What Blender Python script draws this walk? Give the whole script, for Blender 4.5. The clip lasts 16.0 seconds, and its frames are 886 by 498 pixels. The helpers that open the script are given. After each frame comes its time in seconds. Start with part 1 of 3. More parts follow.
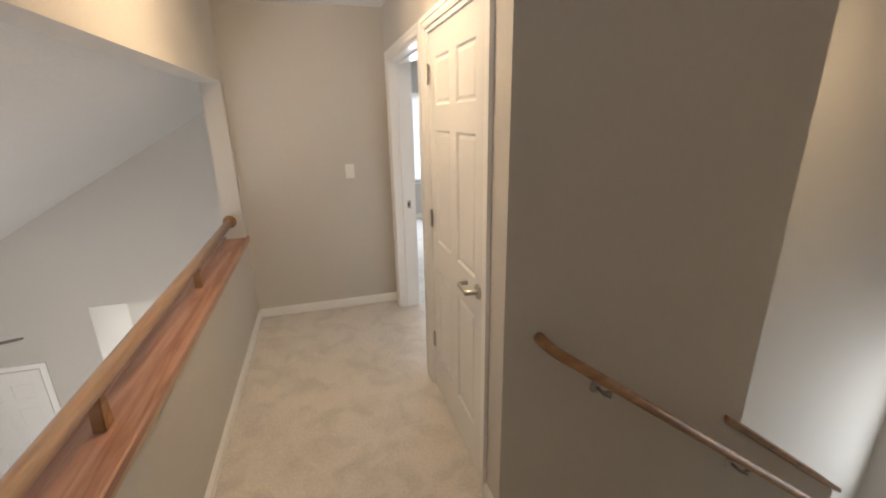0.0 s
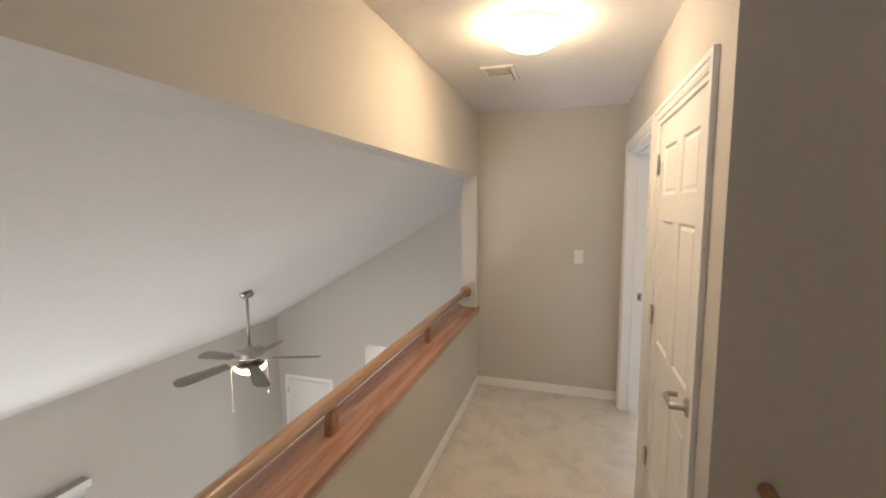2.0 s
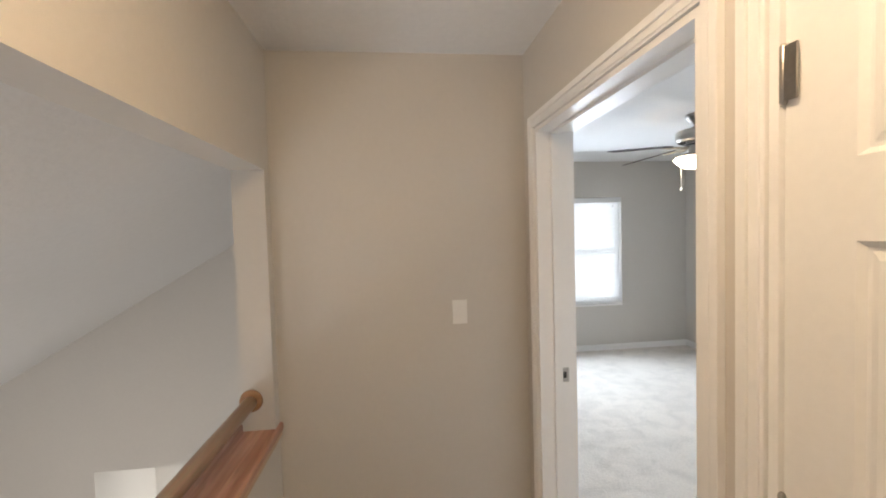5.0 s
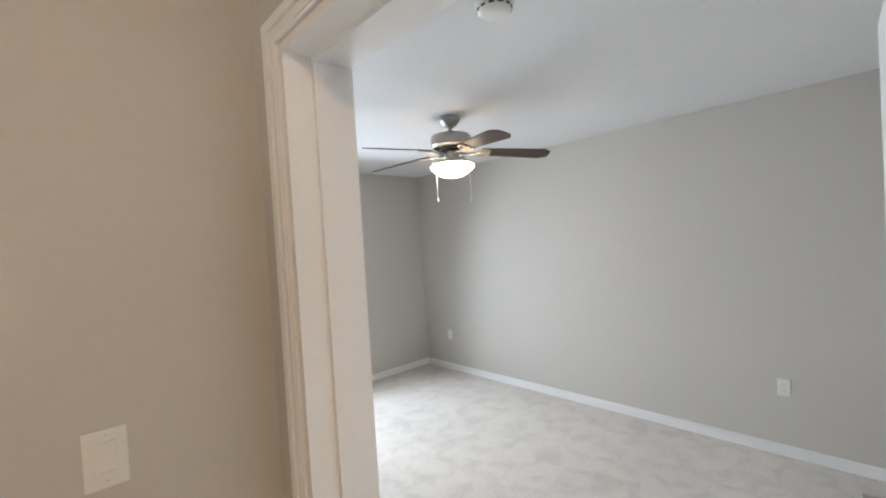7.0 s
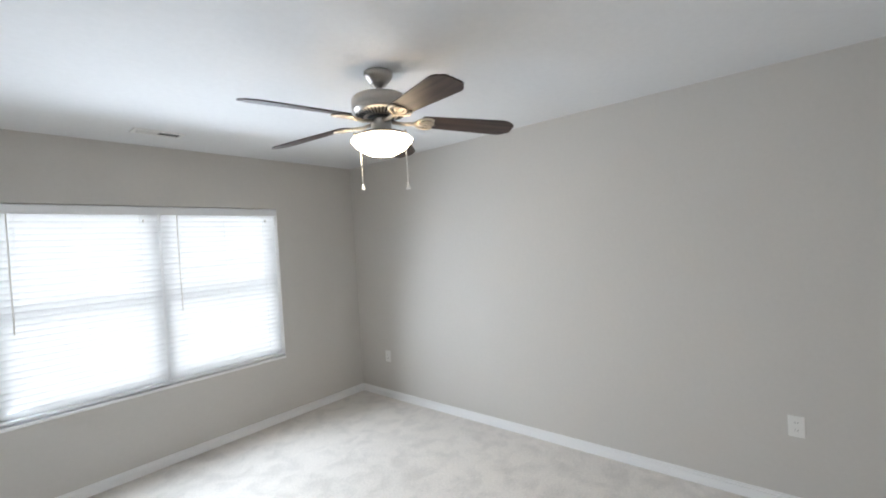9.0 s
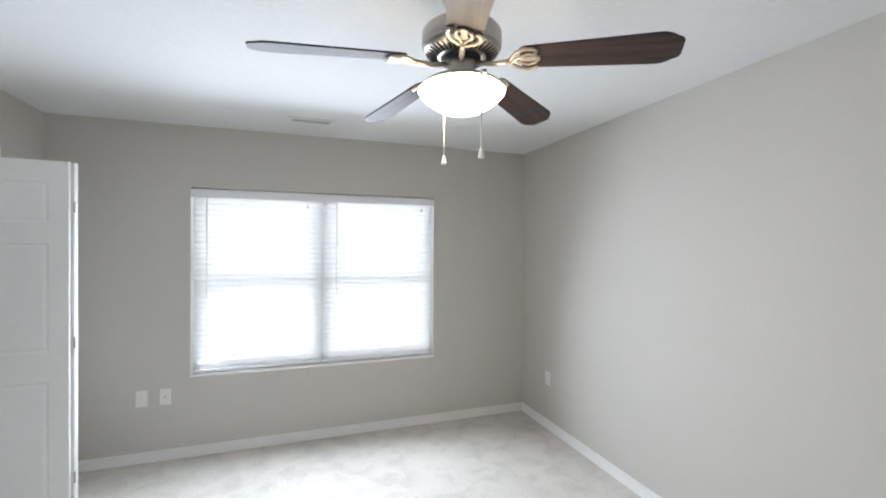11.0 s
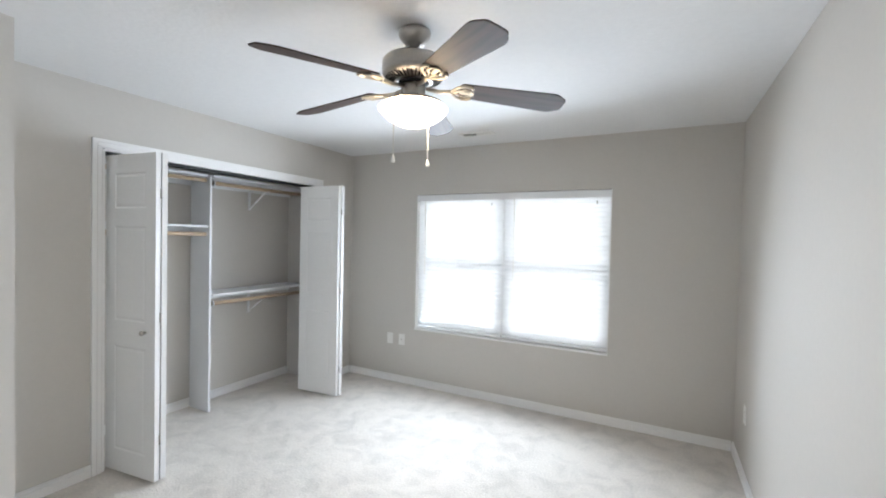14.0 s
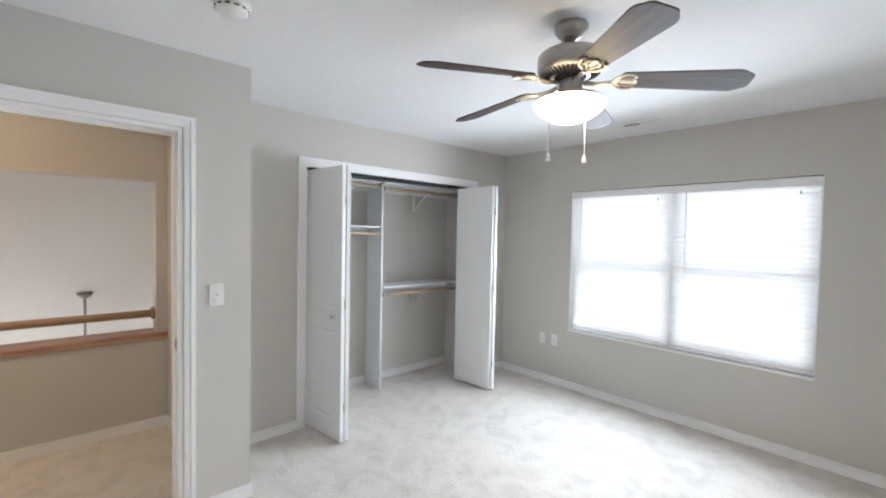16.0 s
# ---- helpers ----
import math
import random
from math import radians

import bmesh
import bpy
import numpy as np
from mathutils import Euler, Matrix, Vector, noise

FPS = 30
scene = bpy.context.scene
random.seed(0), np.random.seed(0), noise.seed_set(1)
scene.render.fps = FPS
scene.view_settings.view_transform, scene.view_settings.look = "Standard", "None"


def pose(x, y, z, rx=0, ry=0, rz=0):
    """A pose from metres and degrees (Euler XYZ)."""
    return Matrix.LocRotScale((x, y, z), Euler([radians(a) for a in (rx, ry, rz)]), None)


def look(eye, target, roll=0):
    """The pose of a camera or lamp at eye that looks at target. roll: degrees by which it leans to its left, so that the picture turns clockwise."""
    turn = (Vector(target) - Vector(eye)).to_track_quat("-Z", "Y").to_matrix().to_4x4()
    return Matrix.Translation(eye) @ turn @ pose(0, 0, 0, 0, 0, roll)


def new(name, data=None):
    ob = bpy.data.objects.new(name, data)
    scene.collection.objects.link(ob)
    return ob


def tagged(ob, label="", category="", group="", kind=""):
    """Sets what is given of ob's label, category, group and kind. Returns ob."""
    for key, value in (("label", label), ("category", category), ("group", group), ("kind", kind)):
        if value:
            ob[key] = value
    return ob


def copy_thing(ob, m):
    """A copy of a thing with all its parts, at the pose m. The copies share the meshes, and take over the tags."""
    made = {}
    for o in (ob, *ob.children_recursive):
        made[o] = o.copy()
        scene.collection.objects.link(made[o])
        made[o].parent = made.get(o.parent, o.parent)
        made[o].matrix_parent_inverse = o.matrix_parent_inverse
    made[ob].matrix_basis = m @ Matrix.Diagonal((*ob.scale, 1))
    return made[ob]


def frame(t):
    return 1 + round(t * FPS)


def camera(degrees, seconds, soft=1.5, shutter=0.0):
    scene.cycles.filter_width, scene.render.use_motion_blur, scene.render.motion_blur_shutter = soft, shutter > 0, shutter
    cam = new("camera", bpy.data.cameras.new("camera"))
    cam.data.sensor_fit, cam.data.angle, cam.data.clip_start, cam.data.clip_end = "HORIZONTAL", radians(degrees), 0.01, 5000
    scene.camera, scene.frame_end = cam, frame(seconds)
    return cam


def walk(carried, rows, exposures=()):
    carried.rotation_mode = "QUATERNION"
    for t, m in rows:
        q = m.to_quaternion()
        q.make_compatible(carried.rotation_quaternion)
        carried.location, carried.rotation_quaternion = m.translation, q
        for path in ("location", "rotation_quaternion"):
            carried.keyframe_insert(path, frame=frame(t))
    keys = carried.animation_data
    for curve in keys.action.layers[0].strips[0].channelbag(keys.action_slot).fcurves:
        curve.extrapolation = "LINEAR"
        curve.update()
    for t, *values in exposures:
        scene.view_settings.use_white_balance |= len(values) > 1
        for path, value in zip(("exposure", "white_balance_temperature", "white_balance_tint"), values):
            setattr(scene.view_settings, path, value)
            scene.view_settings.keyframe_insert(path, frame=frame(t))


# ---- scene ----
cam = camera(92.6, 16.0, soft=2.0)
PATH = [
    (0, (0.626, -3.636, 1.642), (1.145, -1.801, 1.04), -1.0),
    (0.5, (0.631, -3.704, 1.642), (0.85, -1.777, 1.15), -0.6),
    (1, (0.678, -3.737, 1.652), (0.591, -1.787, 1.217), -0.4),
    (1.5, (0.766, -3.739, 1.657), (0.362, -1.808, 1.326), -0.3),
    (2, (0.805, -3.711, 1.647), (0.222, -1.809, 1.441), -0.2),
    (2.5, (0.776, -3.574, 1.618), (0.161, -1.678, 1.457), -0.2),
    (3, (0.687, -3.324, 1.607), (0.068, -1.428, 1.456), -0.4),
    (3.2, (0.649, -3.218, 1.609), (0.034, -1.321, 1.46), -0.5),
    (5.3, (0.560, -1.825, 1.601), (0.950, 0.135, 1.528), -1.9),
    (5.5, (0.601, -1.707, 1.601), (1.09, 0.231, 1.53), -2.1),
    (6, (0.689, -1.436, 1.607), (1.474, 0.402, 1.548), -2.6),
    (6.5, (0.733, -1.211, 1.597), (1.862, 0.439, 1.556), -3.1),
    (7, (0.803, -1.076, 1.599), (2.162, 0.391, 1.559), -3.5),
    (7.5, (0.963, -0.941, 1.583), (2.5, 0.339, 1.555), -3.7),
    (8, (1.112, -0.786, 1.584), (2.721, 0.402, 1.557), -3.8),
    (8.2, (1.172, -0.724, 1.583), (2.79, 0.452, 1.556), -3.7),
    (10.3, (1.94, -0.451, 1.584), (2.997, 1.247, 1.558), -1.8),
    (10.5, (2.04, -0.431, 1.586), (2.995, 1.326, 1.567), -1.4),
    (11, (2.315, -0.376, 1.563), (2.978, 1.511, 1.549), 0.3),
    (11.5, (2.665, -0.389, 1.551), (2.943, 1.591, 1.53), 1.1),
    (12, (2.942, -0.469, 1.525), (2.991, 1.53, 1.504), 1.3),
    (12.5, (3.256, -0.52, 1.534), (3.019, 1.466, 1.509), 1.4),
    (13, (3.532, -0.525, 1.533), (3.032, 1.411, 1.5), 1.5),
    (13.5, (3.723, -0.579, 1.525), (2.995, 1.283, 1.485), 1.3),
    (14, (3.859, -0.599, 1.533), (2.941, 1.177, 1.486), 1.3),
    (14.5, (3.937, -0.606, 1.53), (2.875, 1.087, 1.475), 1.1),
    (15, (3.964, -0.611, 1.521), (2.761, 0.986, 1.463), 1.1),
    (15.5, (3.937, -0.63, 1.528), (2.613, 0.868, 1.466), 1.1),
    (16, (3.873, -0.634, 1.533), (2.396, 0.713, 1.465), 1.1),
]
walk(cam, [(t, look(eye, target, roll)) for t, eye, target, roll in PATH],
     exposures=((0.0, 0.25), (3.0, 0.22), (6.0, 0.16), (8.0, 0.10), (10.5, 0.16), (12.5, 0.23), (16.0, 0.25)))

# ---- world and large lights ----
world = bpy.data.worlds.new("world")
scene.world = world
world.use_nodes = True
wn = world.node_tree
sky = wn.nodes.new("ShaderNodeTexSky")
sky.sky_type = "NISHITA"
sky.sun_disc = False
sky.sun_elevation, sky.sun_rotation = radians(48), radians(170)
wn.links.new(sky.outputs[0], wn.nodes["Background"].inputs[0])
wn.nodes["Background"].inputs[1].default_value = 0.1


def lamp(name, kind, m, power, colour, size=(1, 1), spread=180):
    data = bpy.data.lights.new(name, kind)
    data.energy, data.color = power, colour
    if kind == "AREA":
        data.shape, data.size, data.size_y = "RECTANGLE", size[0], size[1]
        data.spread = radians(spread)
    if kind == "SUN":
        data.angle = radians(10)
    ob = new(name, data)
    ob.matrix_world = m
    return ob


lamp("sun", "SUN", look((0, -20, 22), (0, 0, 0)), 1.2, (1.0, 0.96, 0.9))
YN0 = 3.18
DAY = (0.79, 0.90, 1.04)
# daylight in the openings: bedroom window, living room side window, entry window out of view
lamp("bedroom_window_daylight", "AREA", look((2.54, YN0 - 0.15, 1.28), (2.35, 0, 0.66)), 50, DAY, (1.80, 1.30), 152)
# fill light added for the living room, in an invented south opening
lamp("living_window_daylight", "AREA", look((-2.3, -4.99, -1.5), (-2.3, 0, -1.9)), 42, (1.0, 0.98, 0.98), (2.2, 2.0))
lamp("living_side_window_daylight", "AREA", look((-3.90, -1.75, -1.95), (0, -1.75, -1.8)), 57, (1.0, 0.98, 0.98), (1.7, 1.3))
# unseen lamp added to brighten the passage side wall
lamp("passage_window_daylight", "AREA", look((-1.31, 2.81, -1.6), (-3, 2.81, -1.6)), 9, (1.0, 0.98, 0.95), (0.7, 1.6))
lamp("entry_window_daylight", "AREA", look((6.29, -2.2, -1.6), (0, -2.2, -1.2)), 24, (0.93, 0.97, 1.0), (1.4, 2.0))
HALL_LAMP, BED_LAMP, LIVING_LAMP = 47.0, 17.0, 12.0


# ---- materials ----
def material(name, colour, rough=0.6, metal=0.0, noise_scale=0.0, vary=0.08, bump=0.0, bump_scale=200.0,
             big=1.5, coat=0.0, transmit=0.0, emit=None, emit_strength=0.0, random_vary=0.0):
    m = bpy.data.materials.new(name)
    m.use_nodes = True
    t = m.node_tree
    b = t.nodes["Principled BSDF"]
    b.inputs["Base Color"].default_value = (*colour, 1)
    b.inputs["Roughness"].default_value = rough
    b.inputs["Metallic"].default_value = metal
    b.inputs["Coat Weight"].default_value = coat
    b.inputs["Transmission Weight"].default_value = transmit
    if emit:
        b.inputs["Emission Color"].default_value = (*emit, 1)
        b.inputs["Emission Strength"].default_value = emit_strength
    co = t.nodes.new("ShaderNodeTexCoord")
    if noise_scale:
        n1 = t.nodes.new("ShaderNodeTexNoise")
        n1.inputs["Scale"].default_value, n1.inputs["Detail"].default_value = noise_scale, 5
        n2 = t.nodes.new("ShaderNodeTexNoise")
        n2.inputs["Scale"].default_value, n2.inputs["Detail"].default_value = big, 3
        for n in (n1, n2):
            t.links.new(co.outputs["Object"], n.inputs["Vector"])
        add = t.nodes.new("ShaderNodeMath")
        add.operation = "ADD"
        t.links.new(n1.outputs["Fac"], add.inputs[0])
        t.links.new(n2.outputs["Fac"], add.inputs[1])
        last = add
        if random_vary:
            info = t.nodes.new("ShaderNodeObjectInfo")
            mul = t.nodes.new("ShaderNodeMath")
            mul.operation = "MULTIPLY_ADD"
            mul.inputs[1].default_value = random_vary
            t.links.new(info.outputs["Random"], mul.inputs[0])
            t.links.new(add.outputs[0], mul.inputs[2])
            last = mul
        ramp = t.nodes.new("ShaderNodeMapRange")
        ramp.inputs["From Min"].default_value, ramp.inputs["From Max"].default_value = 0.6, 1.4
        ramp.inputs["To Min"].default_value, ramp.inputs["To Max"].default_value = 1 - vary, 1 + vary
        t.links.new(last.outputs[0], ramp.inputs["Value"])
        mix = t.nodes.new("ShaderNodeVectorMath")
        mix.operation = "SCALE"
        mix.inputs[0].default_value = colour
        t.links.new(ramp.outputs[0], mix.inputs["Scale"])
        t.links.new(mix.outputs[0], b.inputs["Base Color"])
    if bump:
        n3 = t.nodes.new("ShaderNodeTexNoise")
        n3.inputs["Scale"].default_value, n3.inputs["Detail"].default_value = bump_scale, 3
        t.links.new(co.outputs["Object"], n3.inputs["Vector"])
        bp = t.nodes.new("ShaderNodeBump")
        bp.inputs["Strength"].default_value, bp.inputs["Distance"].default_value = bump, 0.004
        t.links.new(n3.outputs["Fac"], bp.inputs["Height"])
        t.links.new(bp.outputs[0], b.inputs["Normal"])
    return m


def wood(name, dark, light, rough, axis, coat=0.0, scale=28.0):
    m = bpy.data.materials.new(name)
    m.use_nodes = True
    t = m.node_tree
    b = t.nodes["Principled BSDF"]
    b.inputs["Roughness"].default_value = rough
    b.inputs["Coat Weight"].default_value = coat
    b.inputs["Coat Roughness"].default_value = 0.2
    co, mp = t.nodes.new("ShaderNodeTexCoord"), t.nodes.new("ShaderNodeMapping")
    s = [1.0, 1.0, 1.0]
    s[axis] = 0.07
    mp.inputs["Scale"].default_value = s
    n = t.nodes.new("ShaderNodeTexNoise")
    n.inputs["Scale"].default_value, n.inputs["Detail"].default_value, n.inputs["Distortion"].default_value = scale, 6, 0.6
    fine = t.nodes.new("ShaderNodeTexNoise")
    fine.inputs["Scale"].default_value, fine.inputs["Detail"].default_value = scale * 7, 4
    r, mix = t.nodes.new("ShaderNodeValToRGB"), t.nodes.new("ShaderNodeMix")
    r.color_ramp.elements[0].position, r.color_ramp.elements[1].position = 0.36, 0.62
    r.color_ramp.elements[0].color, r.color_ramp.elements[1].color = (*dark, 1), (*light, 1)
    mix.data_type, mix.blend_type = "RGBA", "MULTIPLY"
    mix.inputs["Factor"].default_value = 0.35
    t.links.new(co.outputs["Object"], mp.inputs["Vector"])
    for q in (n, fine):
        t.links.new(mp.outputs[0], q.inputs["Vector"])
    t.links.new(n.outputs["Fac"], r.inputs["Fac"])
    t.links.new(r.outputs[0], mix.inputs[6])
    t.links.new(fine.outputs["Color"], mix.inputs[7])
    t.links.new(mix.outputs[2], b.inputs["Base Color"])
    bp = t.nodes.new("ShaderNodeBump")
    bp.inputs["Strength"].default_value, bp.inputs["Distance"].default_value = 0.12, 0.002
    t.links.new(fine.outputs["Fac"], bp.inputs["Height"])
    t.links.new(bp.outputs[0], b.inputs["Normal"])
    return m


def carpet_material(name, colour):
    """Cut pile: fine tufts, and patches where the pile leans another way."""
    m = material(name, colour, 0.95, 0, 70, 0.17, 0, big=0.9)
    t = m.node_tree
    b = t.nodes["Principled BSDF"]
    b.inputs["Sheen Weight"].default_value = 0.25
    b.inputs["Sheen Roughness"].default_value = 0.6
    b.inputs["Specular IOR Level"].default_value = 0.1
    co = t.nodes.new("ShaderNodeTexCoord")
    tuft, patch, add = t.nodes.new("ShaderNodeTexNoise"), t.nodes.new("ShaderNodeTexNoise"), t.nodes.new("ShaderNodeMath")
    tuft.inputs["Scale"].default_value, tuft.inputs["Detail"].default_value = 85, 5
    patch.inputs["Scale"].default_value, patch.inputs["Detail"].default_value, patch.inputs["Distortion"].default_value = 6.5, 8, 0.5
    for n in (tuft, patch):
        t.links.new(co.outputs["Object"], n.inputs["Vector"])
    add.operation = "MULTIPLY_ADD"
    add.inputs[1].default_value = 2.0
    t.links.new(patch.outputs["Fac"], add.inputs[0])
    t.links.new(tuft.outputs["Fac"], add.inputs[2])
    bp = t.nodes.new("ShaderNodeBump")
    bp.inputs["Strength"].default_value, bp.inputs["Distance"].default_value = 0.85, 0.007
    t.links.new(add.outputs[0], bp.inputs["Height"])
    t.links.new(bp.outputs[0], b.inputs["Normal"])
    # patches of pile that lean away look darker
    pr = t.nodes.new("ShaderNodeMapRange")
    pr.inputs["From Min"].default_value, pr.inputs["From Max"].default_value = 0.34, 0.56
    pr.inputs["To Min"].default_value, pr.inputs["To Max"].default_value = 0.88, 1.03
    t.links.new(patch.outputs["Fac"], pr.inputs["Value"])
    sc = t.nodes.new("ShaderNodeVectorMath")
    sc.operation = "SCALE"
    old = b.inputs["Base Color"].links[0].from_socket
    t.links.new(old, sc.inputs[0])
    t.links.new(pr.outputs[0], sc.inputs["Scale"])
    t.links.new(sc.outputs[0], b.inputs["Base Color"])
    return m


PAINT = material("greige_wall_paint", (0.60, 0.572, 0.532), 0.75, 0, 40, 0.025, 0.12, 260, 0.7)
CEIL = material("white_ceiling_paint", (0.79, 0.79, 0.79), 0.9, 0, 30, 0.03, 0.35, 45, 0.6)
TRIM = material("white_trim_paint", (0.90, 0.895, 0.885), 0.38, 0, 60, 0.02, 0.05, 120, 1.0)
DOORW = material("white_door_paint", (0.84, 0.835, 0.82), 0.42, 0, 50, 0.025, 0.12, 90, 1.2)
CARPET = carpet_material("beige_carpet", (0.68, 0.638, 0.585))
OAKY = wood("red_oak_along", (0.40, 0.18, 0.115), (0.62, 0.35, 0.24), 0.42, 1, 0.2)
OAKRAIL = wood("oak_rail", (0.44, 0.27, 0.16), (0.60, 0.41, 0.27), 0.30, 1, 0.4, 20)
OAKX = wood("oak_rail_stair", (0.36, 0.19, 0.09), (0.52, 0.30, 0.15), 0.5, 0, 0.05, 20)
OAKPALE = wood("pale_oak_edge", (0.55, 0.36, 0.22), (0.68, 0.48, 0.32), 0.4, 1, 0.2)
NICKEL = material("brushed_nickel", (0.44, 0.415, 0.385), 0.30, 1.0, 150, 0.12, 0.06, 300, 3)
BRONZE = material("antique_cream_iron", (0.66, 0.58, 0.47), 0.35, 0.7, 80, 0.12)
DARKW = wood("espresso_blade", (0.045, 0.028, 0.023), (0.105, 0.066, 0.052), 0.48, 0, 0.0, 22)
DARKW.node_tree.nodes["Principled BSDF"].inputs["Specular IOR Level"].default_value = 0.3
GREYW = wood("silver_blade", (0.22, 0.205, 0.19), (0.34, 0.32, 0.30), 0.45, 0, 0.1, 22)
DARK = material("dark_gap", (0.03, 0.03, 0.03), 0.8)
PLASTIC = material("white_plastic", (0.82, 0.81, 0.78), 0.35, 0, 60, 0.02)
VINYL = material("white_vinyl", (0.87, 0.875, 0.88), 0.4, 0, 60, 0.02)
MELAMINE = material("white_melamine", (0.78, 0.79, 0.80), 0.45, 0, 40, 0.02)
DOWEL = wood("pine_dowel", (0.55, 0.40, 0.26), (0.70, 0.54, 0.38), 0.5, 1, 0.0, 30)
CHAIN = material("white_chain", (0.85, 0.83, 0.78), 0.4, 0.0, 60, 0.03)
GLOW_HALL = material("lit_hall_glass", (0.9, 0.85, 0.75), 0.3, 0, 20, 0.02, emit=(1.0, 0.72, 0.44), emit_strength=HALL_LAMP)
GLOW_BED = material("lit_bedroom_glass", (0.9, 0.88, 0.82), 0.3, 0, 20, 0.02, emit=(1.0, 0.80, 0.56), emit_strength=BED_LAMP)
GLOW_LIV = material("lit_living_glass", (0.9, 0.86, 0.8), 0.3, 0, 20, 0.02, emit=(1.0, 0.82, 0.6), emit_strength=LIVING_LAMP)

GLASS = bpy.data.materials.new("window_glass")
GLASS.use_nodes = True
gb = GLASS.node_tree.nodes["Principled BSDF"]
gb.inputs["Transmission Weight"].default_value, gb.inputs["Roughness"].default_value, gb.inputs["IOR"].default_value = 1.0, 0.0, 1.45

SLAT = bpy.data.materials.new("translucent_slat")
SLAT.use_nodes = True
st = SLAT.node_tree
sb, tr, mx = st.nodes["Principled BSDF"], st.nodes.new("ShaderNodeBsdfTranslucent"), st.nodes.new("ShaderNodeMixShader")
sb.inputs["Base Color"].default_value, sb.inputs["Roughness"].default_value = (0.88, 0.885, 0.89, 1), 0.45
tr.inputs["Color"].default_value = (0.93, 0.945, 0.96, 1)
mx.inputs[0].default_value = 0.62
st.links.new(sb.outputs[0], mx.inputs[1])
st.links.new(tr.outputs[0], mx.inputs[2])
st.links.new(mx.outputs[0], st.nodes["Material Output"].inputs["Surface"])


# ---- mesh helpers ----
def box(bm, x0, x1, y0, y1, z0, z1, bevel=0.0):
    g = bmesh.ops.create_cube(bm, size=1.0)["verts"]
    for v in g:
        v.co = Vector(((x0 + x1) / 2 + v.co.x * (x1 - x0), (y0 + y1) / 2 + v.co.y * (y1 - y0), (z0 + z1) / 2 + v.co.z * (z1 - z0)))
    if bevel:
        edges = list({e for v in g for e in v.link_edges})
        bmesh.ops.bevel(bm, geom=edges, offset=bevel, segments=2, affect="EDGES", profile=0.7)
    return bm


def boxes(*rows, bevel=0.0):
    bm = bmesh.new()
    for r in rows:
        box(bm, *r, bevel=bevel)
    return bm


def prism(outline, axis, a, b, bevel=0.0):
    """A flat outline of (u, v) pairs, pushed from a to b along the axis."""
    bm = bmesh.new()

    def place(u, v, w):
        return {"x": (w, u, v), "y": (u, w, v), "z": (u, v, w)}[axis]
    lo = [bm.verts.new(place(u, v, a)) for u, v in outline]
    hi = [bm.verts.new(place(u, v, b)) for u, v in outline]
    bm.faces.new(lo)
    bm.faces.new(hi[::-1])
    n = len(outline)
    for i in range(n):
        bm.faces.new((lo[i], hi[i], hi[(i + 1) % n], lo[(i + 1) % n]))
    bmesh.ops.recalc_face_normals(bm, faces=bm.faces[:])
    if bevel:
        bmesh.ops.bevel(bm, geom=bm.edges[:], offset=bevel, segments=2, affect="EDGES")
    return bm


def lathe(profile, n=40, bm=None, at=(0, 0, 0)):
    """A turned shape from (radius, z) pairs."""
    bm = bm or bmesh.new()
    rings = []
    for r, z in profile:
        if r < 1e-5:
            rings.append([bm.verts.new((at[0], at[1], at[2] + z))])
        else:
            rings.append([bm.verts.new((at[0] + r * math.cos(2 * math.pi * i / n), at[1] + r * math.sin(2 * math.pi * i / n), at[2] + z)) for i in range(n)])
    for p, q in zip(rings, rings[1:]):
        for i in range(n):
            j = (i + 1) % n
            if len(p) == 1 and len(q) > 1:
                bm.faces.new((p[0], q[i], q[j]))
            elif len(q) == 1 and len(p) > 1:
                bm.faces.new((p[i], q[0], p[j]))
            elif len(p) > 1:
                bm.faces.new((p[i], q[i], q[j], p[j]))
    bmesh.ops.recalc_face_normals(bm, faces=bm.faces[:])
    for f in bm.faces:
        f.smooth = True
    return bm


def tube(points, r, n=10, bm=None):
    """A round bar along a line of points, capped."""
    bm = bm or bmesh.new()
    pts = [Vector(p) for p in points]
    rings = []
    for i, p in enumerate(pts):
        d = (pts[min(i + 1, len(pts) - 1)] - pts[max(i - 1, 0)]).normalized()
        side = d.cross(Vector((0, 0, 1)) if abs(d.z) < 0.95 else Vector((1, 0, 0))).normalized()
        up = side.cross(d)
        rings.append([bm.verts.new(p + r * (math.cos(2 * math.pi * k / n) * side + math.sin(2 * math.pi * k / n) * up)) for k in range(n)])
    for p, q in zip(rings, rings[1:]):
        for k in range(n):
            bm.faces.new((p[k], p[(k + 1) % n], q[(k + 1) % n], q[k])).smooth = True
    bm.faces.new(rings[0])
    bm.faces.new(rings[-1][::-1])
    bmesh.ops.recalc_face_normals(bm, faces=bm.faces[:])
    return bm


def part(name, bm, mat, parent=None, label=""):
    mesh = bpy.data.meshes.new(name)
    bm.to_mesh(mesh)
    bm.free()
    mesh.materials.append(mat)
    ob = new(name, mesh)
    if parent:
        ob.parent = parent
    if label:
        tagged(ob, label)
    return ob


def same(ob, x=0, y=0, z=0, rx=0, ry=0, rz=0):
    """Another piece on the mesh of ob, under the same parent."""
    o = ob.copy()
    scene.collection.objects.link(o)
    o.parent = ob.parent
    o.matrix_basis = pose(x, y, z, rx, ry, rz)
    return o


def thing(name, m, label, category, group=""):
    ob = new(name)
    ob.empty_display_size = 0.1
    ob.matrix_basis = m
    return tagged(ob, label, category, group)


def structure(name, bm, mat, label=""):
    return tagged(part(name, bm, mat), label, name.split("_")[0], "", "structure")


